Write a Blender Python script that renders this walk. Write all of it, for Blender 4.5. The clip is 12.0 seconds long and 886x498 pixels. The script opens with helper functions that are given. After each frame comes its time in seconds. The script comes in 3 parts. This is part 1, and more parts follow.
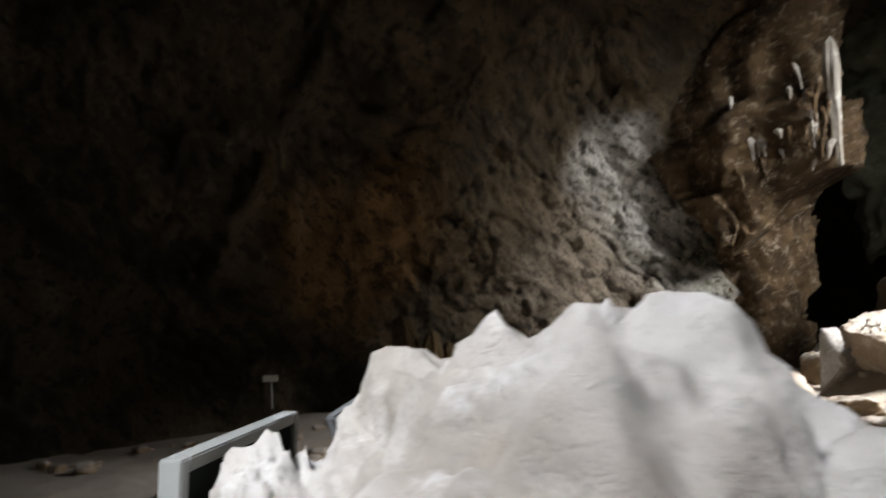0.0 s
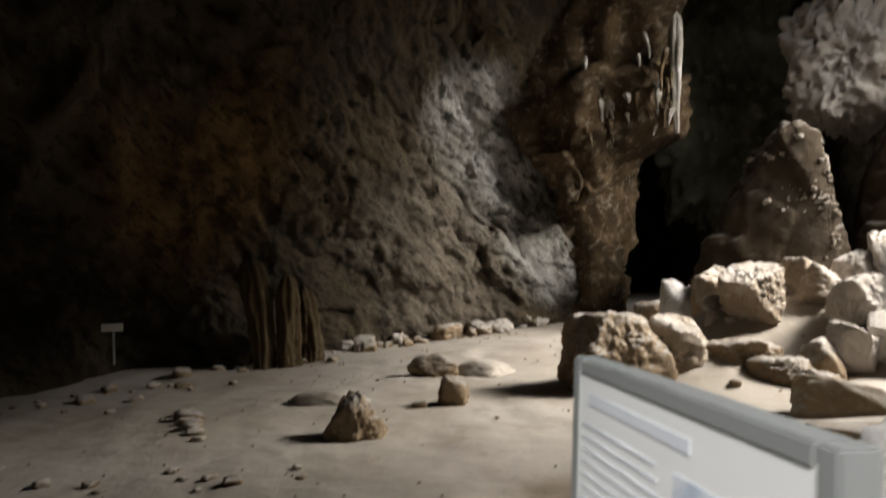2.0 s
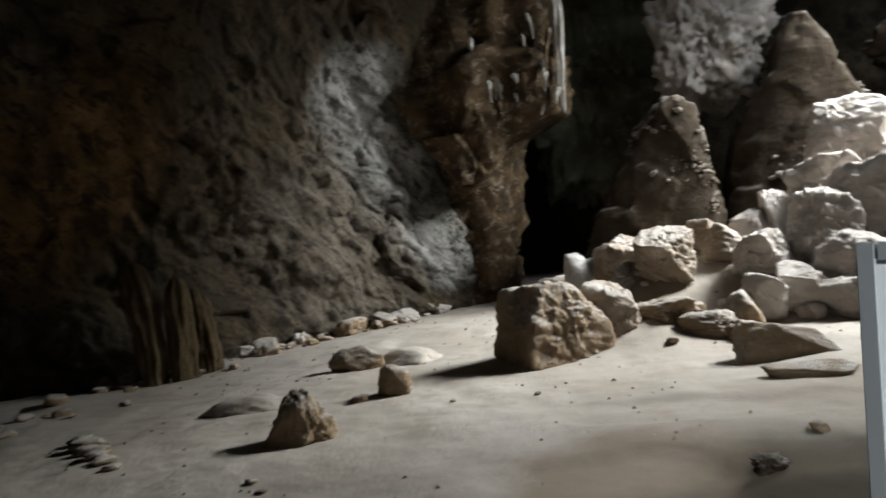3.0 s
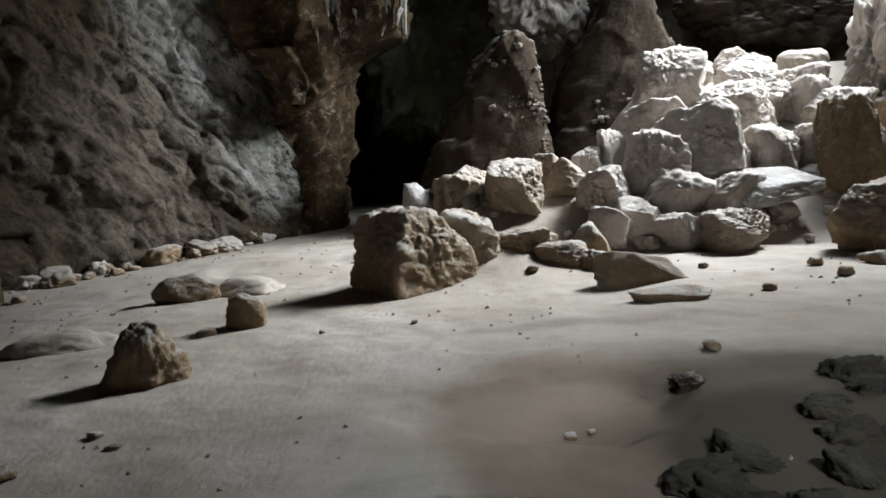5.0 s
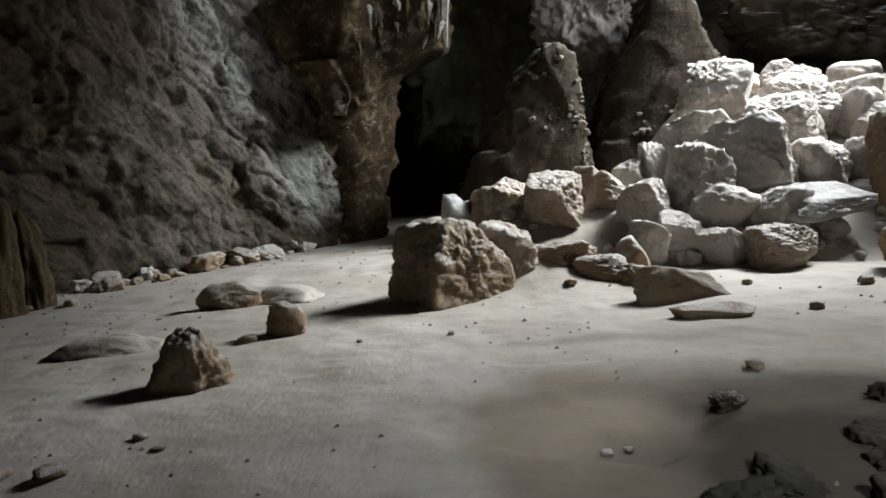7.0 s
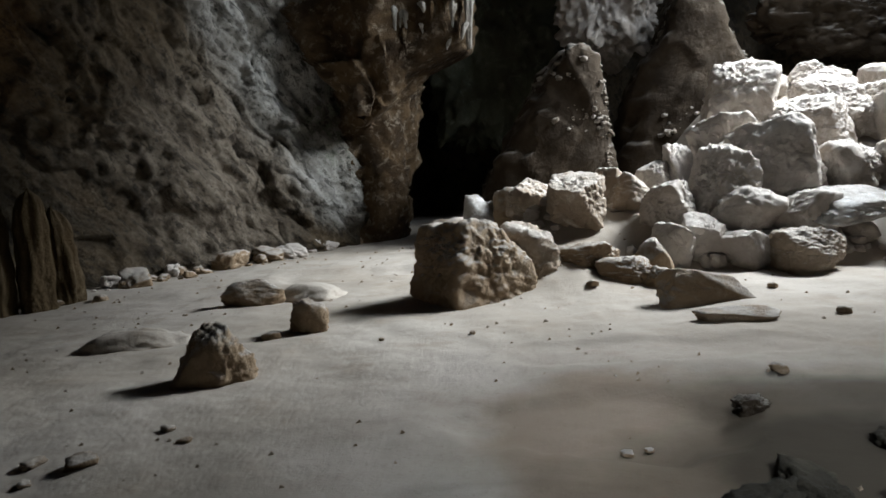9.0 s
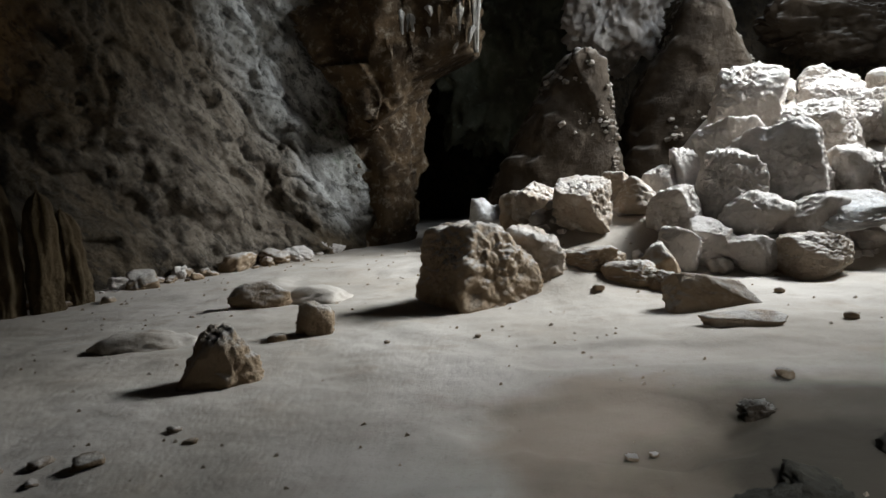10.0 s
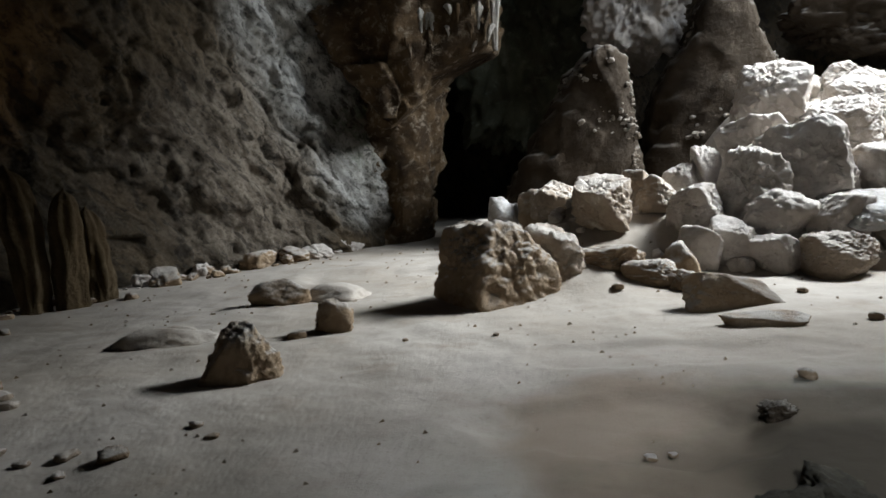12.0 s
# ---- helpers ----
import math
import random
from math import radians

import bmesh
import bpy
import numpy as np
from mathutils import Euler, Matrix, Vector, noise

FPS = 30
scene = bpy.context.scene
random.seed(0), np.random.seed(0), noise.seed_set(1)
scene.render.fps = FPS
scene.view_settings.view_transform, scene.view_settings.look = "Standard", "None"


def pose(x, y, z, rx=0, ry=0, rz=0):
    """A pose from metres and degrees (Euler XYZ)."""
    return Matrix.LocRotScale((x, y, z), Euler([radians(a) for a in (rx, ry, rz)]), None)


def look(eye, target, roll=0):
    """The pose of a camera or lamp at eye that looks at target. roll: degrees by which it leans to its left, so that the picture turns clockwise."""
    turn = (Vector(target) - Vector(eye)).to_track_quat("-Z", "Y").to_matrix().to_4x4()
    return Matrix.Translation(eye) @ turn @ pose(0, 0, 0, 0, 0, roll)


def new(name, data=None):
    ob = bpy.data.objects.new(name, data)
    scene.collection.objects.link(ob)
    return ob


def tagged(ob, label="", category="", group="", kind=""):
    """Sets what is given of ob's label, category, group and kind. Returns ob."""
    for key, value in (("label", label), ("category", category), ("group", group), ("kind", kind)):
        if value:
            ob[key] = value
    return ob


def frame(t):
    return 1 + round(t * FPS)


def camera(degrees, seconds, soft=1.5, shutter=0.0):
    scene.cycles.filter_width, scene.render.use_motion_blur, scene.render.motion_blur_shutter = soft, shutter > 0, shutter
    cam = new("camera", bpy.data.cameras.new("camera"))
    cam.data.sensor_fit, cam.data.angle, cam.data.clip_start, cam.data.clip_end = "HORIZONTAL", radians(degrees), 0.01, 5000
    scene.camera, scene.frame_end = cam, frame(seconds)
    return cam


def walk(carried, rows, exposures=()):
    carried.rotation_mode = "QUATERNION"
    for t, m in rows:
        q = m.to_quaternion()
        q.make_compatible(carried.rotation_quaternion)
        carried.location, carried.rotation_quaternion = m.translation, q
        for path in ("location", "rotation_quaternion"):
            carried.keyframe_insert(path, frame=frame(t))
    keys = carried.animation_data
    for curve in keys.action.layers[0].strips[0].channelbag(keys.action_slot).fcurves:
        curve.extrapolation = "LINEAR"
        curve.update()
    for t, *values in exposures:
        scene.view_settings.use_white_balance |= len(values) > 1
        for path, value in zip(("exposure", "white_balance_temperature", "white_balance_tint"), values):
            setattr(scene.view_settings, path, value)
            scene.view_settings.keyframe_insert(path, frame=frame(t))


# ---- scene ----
cam = camera(69.4, 12.0, shutter=0.25)

PATH = [
    (0, (5.547, -0.778, 2.165), (4.045, 0.528, 2.374), -3.7),
    (0.2, (5.241, -0.844, 2.178), (3.689, 0.414, 2.271), -1.9),
    (0.5, (4.694, -0.867, 2.127), (3.179, 0.44, 2.13), 1.3),
    (0.7, (4.482, -0.885, 2.112), (3.015, 0.47, 2.217), -2.0),
    (1, (4.252, -0.967, 2.119), (2.822, 0.43, 2.187), -2.1),
    (1.2, (4.028, -0.99, 2.082), (2.636, 0.444, 2.148), -2.3),
    (1.5, (3.656, -0.975, 2.153), (2.254, 0.446, 2.272), -1.0),
    (1.8, (3.459, -1.152, 2.114), (2.295, 0.464, 2.297), -2.3),
    (2, (3.251, -1.266, 2.077), (2.259, 0.471, 2.106), -2.1),
    (2.2, (2.973, -1.275, 2.053), (1.916, 0.417, 1.916), -2.0),
    (2.5, (2.645, -1.144, 1.966), (1.588, 0.553, 1.96), -7.4),
    (2.8, (2.355, -1.15, 1.896), (1.534, 0.673, 1.847), -5.8),
    (3, (2.13, -1.096, 1.854), (1.517, 0.808, 1.849), -6.2),
    (3.2, (1.916, -0.991, 1.797), (1.486, 0.96, 1.693), -7.9),
    (5, (1.143, -0.588, 1.713), (1.12, 1.396, 1.459), -3.2),
    (5.5, (1.157, -0.603, 1.731), (1.164, 1.385, 1.516), -2.0),
    (6, (1.19, -0.638, 1.73), (1.204, 1.353, 1.54), -3.1),
    (6.5, (1.148, -0.615, 1.733), (1.055, 1.372, 1.525), -3.5),
    (8.5, (1.141, -0.655, 1.724), (0.96, 1.325, 1.503), -2.2),
    (9, (1.139, -0.662, 1.724), (0.933, 1.316, 1.514), -2.3),
    (9.5, (1.135, -0.663, 1.723), (0.928, 1.314, 1.499), -2.1),
    (10, (1.146, -0.676, 1.724), (0.921, 1.301, 1.525), -2.1),
    (10.5, (1.141, -0.682, 1.727), (0.9, 1.293, 1.525), -1.6),
    (11, (1.142, -0.683, 1.732), (0.879, 1.291, 1.54), -1.8),
    (11.5, (1.141, -0.691, 1.727), (0.872, 1.281, 1.532), -2.0),
    (12, (1.147, -0.691, 1.726), (0.865, 1.279, 1.524), -2.1),
]
walk(cam, [(t, look(eye, target, roll)) for t, eye, target, roll in PATH],
     exposures=[(0.0, 0.5, 6950, 14), (1.5, 0.15, 7100, 15), (2.2, 0.05, 7400, 13), (3.0, 0.0, 6500, 9), (5.0, -0.12, 6250, 9), (12.0, -0.2, 6200, 9)])

# ---- world and light: daylight falls through two collapsed openings in the cave roof ----
world = bpy.data.worlds.new("World")
scene.world = world
world.use_nodes = True
sky = world.node_tree.nodes.new("ShaderNodeTexSky")
sky.sky_type = "NISHITA"
sky.sun_disc = False
sky.sun_elevation, sky.sun_rotation = radians(55), radians(60)
world.node_tree.links.new(sky.outputs[0], world.node_tree.nodes["Background"].inputs[0])
world.node_tree.nodes["Background"].inputs[1].default_value = 0.15


def opening_light(name, eye, target, sx, sy, watts, color, spread):
    lamp = bpy.data.lights.new(name, "AREA")
    lamp.shape, lamp.size, lamp.size_y = "RECTANGLE", sx, sy
    lamp.energy, lamp.color, lamp.spread = watts, color, radians(spread)
    ob = new(name, lamp)
    ob.matrix_world = look(eye, target)
    return ob


opening_light("skylight_main", (12.5, 15.2, 11.2), (1.2, 12.0, 1.2), 4.6, 4.0, 1850, (0.93, 0.97, 1.0), 80)
# second lamp in the main opening, added as downward fill for the rubble
opening_light("skylight_fill", (9.6, 13.9, 10.9), (8.6, 13.6, 0.0), 5.0, 4.0, 500, (0.84, 0.92, 1.0), 165)
opening_light("skylight_entrance", (5.2, -7.4, 10.5), (3.75, 0.2, 1.7), 2.6, 2.4, 78, (0.86, 0.93, 1.0), 26)


# ---- helpers ----
def clamp01(v):
    return 0.0 if v < 0 else 1.0 if v > 1 else v


def smooth(v, a, b):
    v = clamp01((v - a) / (b - a))
    return v * v * (3 - 2 * v)


def fbm(x, y, z, octaves=3):
    return noise.fractal(Vector((x, y, z)), 0.9, 2.0, octaves)


def ridged(x, y, z):
    return abs(noise.noise(Vector((x, y, z))))


def catmull(points, step):
    """Evenly spaced points along a smooth curve through the given plan points."""
    dense = []
    n = len(points)
    for i in range(n - 1):
        p = [Vector(points[min(max(i + k, 0), n - 1)]) for k in (-1, 0, 1, 2)]
        for j in range(60):
            t = j / 60
            dense.append(0.5 * ((2 * p[1]) + (p[2] - p[0]) * t + (2 * p[0] - 5 * p[1] + 4 * p[2] - p[3]) * t * t
                                + (3 * p[1] - p[0] - 3 * p[2] + p[3]) * t ** 3))
    dense.append(Vector(points[-1]))
    out, rest = [dense[0]], 0.0
    for a, b in zip(dense, dense[1:]):
        d = (b - a).length
        while rest + d >= step:
            a = a + (b - a) * ((step - rest) / d)
            out.append(a.copy())
            d = (b - a).length
            rest = 0.0
        rest += d
    return out


def mesh_object(name, verts, faces, material, smoothed=True):
    me = bpy.data.meshes.new(name)
    me.from_pydata([tuple(v) for v in verts], [], faces)
    me.polygons.foreach_set("use_smooth", [smoothed] * len(me.polygons))
    me.materials.append(material)
    return new(name, me)


def part(name, bm, material, parent, label=""):
    me = bpy.data.meshes.new(name)
    bm.to_mesh(me)
    bm.free()
    me.materials.append(material)
    ob = new(name, me)
    ob.parent = parent
    return tagged(ob, label)


def box(sx, sy, sz, m=Matrix(), bevel=0.0):
    bm = bmesh.new()
    bmesh.ops.create_cube(bm, size=1.0, matrix=m @ Matrix.Diagonal((sx, sy, sz, 1)))
    if bevel:
        bmesh.ops.bevel(bm, geom=bm.edges[:], offset=bevel, segments=2, affect="EDGES")
    return bm


# ---- materials ----
class Nodes:
    """A small wrapper to chain shader nodes."""

    def __init__(self, name):
        self.material = bpy.data.materials.new(name)
        self.material.use_nodes = True
        self.tree = self.material.node_tree
        self.bsdf = self.tree.nodes["Principled BSDF"]
        self.place = self.tree.nodes.new("ShaderNodeNewGeometry").outputs["Position"]

    def link(self, a, b):
        self.tree.links.new(a, b)

    def add(self, kind, **inputs):
        node = self.tree.nodes.new(kind)
        for key, value in inputs.items():
            socket = node.inputs[key]
            if isinstance(value, bpy.types.NodeSocket):
                self.link(value, socket)
            else:
                socket.default_value = value
        return node

    def noise(self, scale, detail=6.0, rough=0.6, distort=0.0, vector=None):
        node = self.add("ShaderNodeTexNoise", Scale=scale, Detail=detail, Roughness=rough, Distortion=distort)
        self.link(vector or self.place, node.inputs["Vector"])
        return node.outputs["Fac"]

    def stretched(self, scale, turn=(0, 0, 0)):
        node = self.tree.nodes.new("ShaderNodeMapping")
        node.inputs["Scale"].default_value = scale
        node.inputs["Rotation"].default_value = [radians(a) for a in turn]
        self.link(self.place, node.inputs["Vector"])
        return node.outputs[0]

    def slanted(self, along, across):
        """Coordinates on the left wall, turned to run with its slanting beds."""
        axes = ((0.32 * along, 0.63 * along, -0.707 * along), (0.32 * across, 0.63 * across, 0.707 * across), (0.9 * across, -0.45 * across, 0.0))
        out = self.tree.nodes.new("ShaderNodeCombineXYZ")
        for k, axis in enumerate(axes):
            dot = self.tree.nodes.new("ShaderNodeVectorMath")
            dot.operation = "DOT_PRODUCT"
            dot.inputs[1].default_value = axis
            self.link(self.place, dot.inputs[0])
            self.link(dot.outputs["Value"], out.inputs[k])
        return out.outputs[0]

    def band(self, fac, low, high):
        node = self.tree.nodes.new("ShaderNodeMapRange")
        node.interpolation_type = "SMOOTHSTEP"
        for key, value in zip(("From Min", "From Max"), (low, high)):
            node.inputs[key].default_value = value
        self.link(fac, node.inputs["Value"])
        return node.outputs[0]

    def mix(self, fac, a, b):
        node = self.tree.nodes.new("ShaderNodeMix")
        node.data_type = "RGBA"
        for socket, value in ((node.inputs[0], fac), (node.inputs[6], a), (node.inputs[7], b)):
            if isinstance(value, bpy.types.NodeSocket):
                self.link(value, socket)
            else:
                socket.default_value = (*value, 1) if isinstance(value, tuple) else value
        return node.outputs[2]

    def times(self, a, b):
        node = self.tree.nodes.new("ShaderNodeMath")
        node.operation = "MULTIPLY"
        for socket, value in zip(node.inputs, (a, b)):
            if isinstance(value, bpy.types.NodeSocket):
                self.link(value, socket)
            else:
                socket.default_value = value
        return node.outputs[0]

    def near(self, centre, radius, soft=0.5):
        """1 within radius of a place, falling to 0, with an uneven edge."""
        node = self.tree.nodes.new("ShaderNodeVectorMath")
        node.operation = "DISTANCE"
        wob = self.tree.nodes.new("ShaderNodeVectorMath")
        wob.operation = "MULTIPLY_ADD"
        wob.inputs[1].default_value = (radius * 0.9,) * 3
        self.link(self.add("ShaderNodeTexNoise", Scale=0.9 / radius * 1.6, Detail=5.0, Vector=self.place).outputs["Color"], wob.inputs[0])
        self.link(self.place, wob.inputs[2])
        self.link(wob.outputs[0], node.inputs[0])
        node.inputs[1].default_value = tuple(c + radius * 0.45 for c in centre)
        return self.band(node.outputs["Value"], radius, radius * soft)

    def bump(self, height, strength, distance, normal=None):
        node = self.add("ShaderNodeBump", Height=height, Strength=strength, Distance=distance)
        if normal:
            self.link(normal, node.inputs["Normal"])
        return node.outputs[0]

    def finish(self, color, rough=0.9, normal=None, specular=0.25):
        if isinstance(color, tuple):
            self.bsdf.inputs["Base Color"].default_value = (*color, 1)
        else:
            self.link(color, self.bsdf.inputs["Base Color"])
        self.bsdf.inputs["Roughness"].default_value = rough
        self.bsdf.inputs["Specular IOR Level"].default_value = specular
        if normal:
            self.link(normal, self.bsdf.inputs["Normal"])
        return self.material


def rock_material(name, dark, mid, pale, lit_dust=None, grain=1.0):
    n = Nodes(name)
    c = n.mix(n.band(n.noise(0.55 * grain, 7, 0.62), 0.34, 0.64), dark, mid)
    c = n.mix(n.band(n.noise(1.9 * grain, 8, 0.66, 0.4), 0.5, 0.72), c, pale)
    c = n.mix(n.times(n.band(n.noise(9 * grain, 6, 0.7), 0.52, 0.7), 0.45), c, tuple(v * 0.55 for v in mid))
    # upward faces paler: dust, plus the daylight on tops put into the colour
    if lit_dust:
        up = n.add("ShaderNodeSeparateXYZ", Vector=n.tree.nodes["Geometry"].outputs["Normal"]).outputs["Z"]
        c = n.mix(n.times(n.band(up, 0.25, 0.8), n.band(n.noise(2.3, 6), 0.25, 0.6)), c, lit_dust)
    h = n.bump(n.noise(5 * grain, 9, 0.68), 0.75, 0.16)
    h = n.bump(n.noise(28 * grain, 6, 0.7), 0.5, 0.03, h)
    return n.finish(c, 0.92, h)


def wall_material():
    n = Nodes("cave_wall_limestone")
    beds, pits, fine = n.slanted(0.6, 1.5), n.slanted(0.55, 1.25), n.slanted(1.0, 1.5)
    c = n.mix(n.band(n.noise(0.5, 7, 0.6, vector=beds), 0.36, 0.62), (0.045, 0.033, 0.018), (0.13, 0.094, 0.054))
    c = n.mix(n.times(n.band(n.noise(0.8, 8, 0.65, 0.0, beds), 0.5, 0.7), 0.7), c, (0.15, 0.12, 0.085))
    # greyer and paler rock; part of the daylight on this end is in the colour
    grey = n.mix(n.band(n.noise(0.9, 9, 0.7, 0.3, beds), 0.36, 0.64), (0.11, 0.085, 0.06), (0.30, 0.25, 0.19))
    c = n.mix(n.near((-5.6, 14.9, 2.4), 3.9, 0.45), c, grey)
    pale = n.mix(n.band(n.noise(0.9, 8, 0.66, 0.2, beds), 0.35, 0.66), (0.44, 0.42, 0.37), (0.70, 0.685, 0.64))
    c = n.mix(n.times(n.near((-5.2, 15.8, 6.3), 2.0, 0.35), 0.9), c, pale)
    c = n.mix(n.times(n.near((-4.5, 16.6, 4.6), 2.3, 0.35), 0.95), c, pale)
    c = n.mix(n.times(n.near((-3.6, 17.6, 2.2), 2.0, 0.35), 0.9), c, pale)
    c = n.mix(n.times(n.near((-8.4, 7.0, 5.6), 2.6, 0.3), n.band(n.noise(0.9, 6, 0.6, vector=n.stretched((1, 1, 0.3))), 0.45, 0.65)), c, (0.38, 0.32, 0.24))
    ochre = n.mix(n.band(n.noise(1.1, 7, 0.6, vector=n.stretched((1, 1, 0.25))), 0.35, 0.65), (0.16, 0.088, 0.033), (0.45, 0.265, 0.11))
    c = n.mix(n.times(n.near((-7.9, 8.3, 4.0), 3.5, 0.3), 0.85), c, ochre)
    moss = n.times(n.near((-3.5, 17.8, 3.5), 1.7, 0.45), n.band(n.noise(2.6, 8, 0.7), 0.44, 0.6))
    c = n.mix(n.times(moss, 0.6), c, (0.10, 0.14, 0.07))
    # shade inside the pits painted as colour, matching the bump further down
    hollow_shade = n.band(n.noise(3.0, 8, 0.66, 0.3, pits), 0.52, 0.6)
    c = n.mix(n.times(hollow_shade, 0.68), c, (0.022, 0.017, 0.011))
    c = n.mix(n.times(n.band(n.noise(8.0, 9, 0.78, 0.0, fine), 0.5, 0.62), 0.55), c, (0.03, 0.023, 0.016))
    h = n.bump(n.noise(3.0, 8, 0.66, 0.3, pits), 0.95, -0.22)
    h = n.bump(n.noise(7.0, 9, 0.76, 0.2, fine), 1.0, 0.14, h)
    return n.finish(c, 0.88, h, 0.3)


def sand_material():
    n = Nodes("cave_floor_sand")
    c = n.mix(n.band(n.noise(0.28, 6, 0.6), 0.35, 0.65), (0.36, 0.315, 0.26), (0.47, 0.425, 0.37))
    c = n.mix(n.times(n.band(n.noise(1.3, 8, 0.65), 0.5, 0.72), 0.55), c, (0.30, 0.245, 0.185))
    c = n.mix(n.times(n.band(n.noise(24, 5, 0.7), 0.55, 0.72), 0.4), c, (0.25, 0.21, 0.165))
    # brown sand in the hollow, with some of its shading put into the colour
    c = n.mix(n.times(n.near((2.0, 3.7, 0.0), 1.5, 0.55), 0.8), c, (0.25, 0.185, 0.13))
    # dark bank soil; the shade over the near right is painted in too
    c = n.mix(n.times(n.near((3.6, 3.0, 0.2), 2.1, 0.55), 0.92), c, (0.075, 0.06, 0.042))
    # shadow of the near ledge painted onto the sand
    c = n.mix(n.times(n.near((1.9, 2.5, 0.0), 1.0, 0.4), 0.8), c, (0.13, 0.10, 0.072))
    # deeper core of the painted bank shade
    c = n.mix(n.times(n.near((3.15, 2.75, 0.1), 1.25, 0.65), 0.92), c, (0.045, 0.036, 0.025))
    h = n.bump(n.noise(2.6, 5, 0.5), 0.32, 0.09)
    h = n.bump(n.noise(21, 7, 0.7), 0.4, 0.03, h)
    return n.finish(c, 0.95, h, 0.15)


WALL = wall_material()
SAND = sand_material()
ROCK_BROWN = rock_material("dusty_brown_rock", (0.21, 0.146, 0.088), (0.345, 0.25, 0.158), (0.43, 0.345, 0.25), (0.47, 0.43, 0.38))
ROCK_PALE = rock_material("pale_rubble_limestone", (0.40, 0.345, 0.29), (0.53, 0.475, 0.42), (0.64, 0.595, 0.545), (0.62, 0.57, 0.515))
ROCK_TAN = rock_material("dusty_tan_rock", (0.27, 0.205, 0.145), (0.41, 0.335, 0.26), (0.52, 0.45, 0.375), (0.55, 0.50, 0.44))
ROCK_WHITE = rock_material("white_weathered_limestone", (0.34, 0.30, 0.25), (0.62, 0.60, 0.575), (0.76, 0.755, 0.75), None, 1.7)
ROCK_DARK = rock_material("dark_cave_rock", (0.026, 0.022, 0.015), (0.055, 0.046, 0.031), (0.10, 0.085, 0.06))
HANG = rock_material("brown_hanging_rock", (0.042, 0.026, 0.013), (0.125, 0.08, 0.04), (0.30, 0.245, 0.18), None, 2.2)
DAMP = rock_material("dark_greenish_rock", (0.10, 0.10, 0.065), (0.18, 0.185, 0.125), (0.27, 0.28, 0.21))
# brown rock, darkened so the shade on the outcrop fronts is in the colour
ROCK_OUTCROP = rock_material("shaded_brown_outcrop", (0.03, 0.02, 0.011), (0.046, 0.032, 0.019), (0.072, 0.053, 0.035), (0.24, 0.215, 0.185))


# ---- the ground: one sheet, sandy, rising to the rubble and to the path ----
def ground(x, y):
    z = 0.03 * max(-9, min(x, 6))
    wob = 0.3 * fbm(x * 0.5, y * 0.5, 3)
    ramp = 0.55 * max(0.0, min(y - 9.7, 2.2 + 4.4 * smooth(x + wob, 4.8, 7.2))) * smooth(x + wob, 0.4, 2.2)
    z += ramp
    z += 0.42 * smooth(x - 0.35 * (y + 1.0), 1.6, 3.3) * smooth(-y, -1.6, -0.2)      # bank of the path
    z += 0.9 * smooth(-y, 0.5, 9.0) * 0.3
    z += 0.25 * smooth(y, 17, 26)
    z += 0.42 * math.exp(-((x - 1.75) / 0.95) ** 2 - ((y - 9.25) / 0.8) ** 2)          # sand banked against the boulder
    return z


def ground_z(x, y):
    z = ground(x, y) + 0.07 * fbm(x * 0.35, y * 0.35, 7.7) + 0.022 * fbm(x * 1.7, y * 1.7, 2.2, 4)
    for cx, cy, rx, ry, depth in ((1.75, 3.75, 1.2, 0.72, 0.08), (1.15, 2.45, 1.0, 0.45, 0.09), (2.4, 5.5, 1.7, 0.5, 0.03), (-2.0, 12.0, 2.0, 0.8, 0.08)):
        d = math.hypot((x - cx) / rx, (y - cy) / ry)
        if d < 1.6:
            z -= depth * (1 - smooth(d + 0.25 * fbm(x * 1.2, y * 1.2, 1.1), 0.72, 1.0))
    return z


def floor_sheet():
    xs = [-14 + 0.2 * i for i in range(40)] + [-6 + 0.06 * i for i in range(200)] + [6 + 0.2 * i for i in range(54)]
    ys = [-11 + 0.25 * i for i in range(52)] + [2 + 0.05 * i for i in range(160)] + [10 + 0.15 * i for i in range(160)]
    verts = [(x, y, ground_z(x, y)) for y in ys for x in xs]
    w = len(xs)
    faces = [(j * w + i, j * w + i + 1, (j + 1) * w + i + 1, (j + 1) * w + i) for j in range(len(ys) - 1) for i in range(w - 1)]
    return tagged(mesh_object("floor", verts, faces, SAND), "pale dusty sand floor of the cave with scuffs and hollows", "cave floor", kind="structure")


floor_sheet()


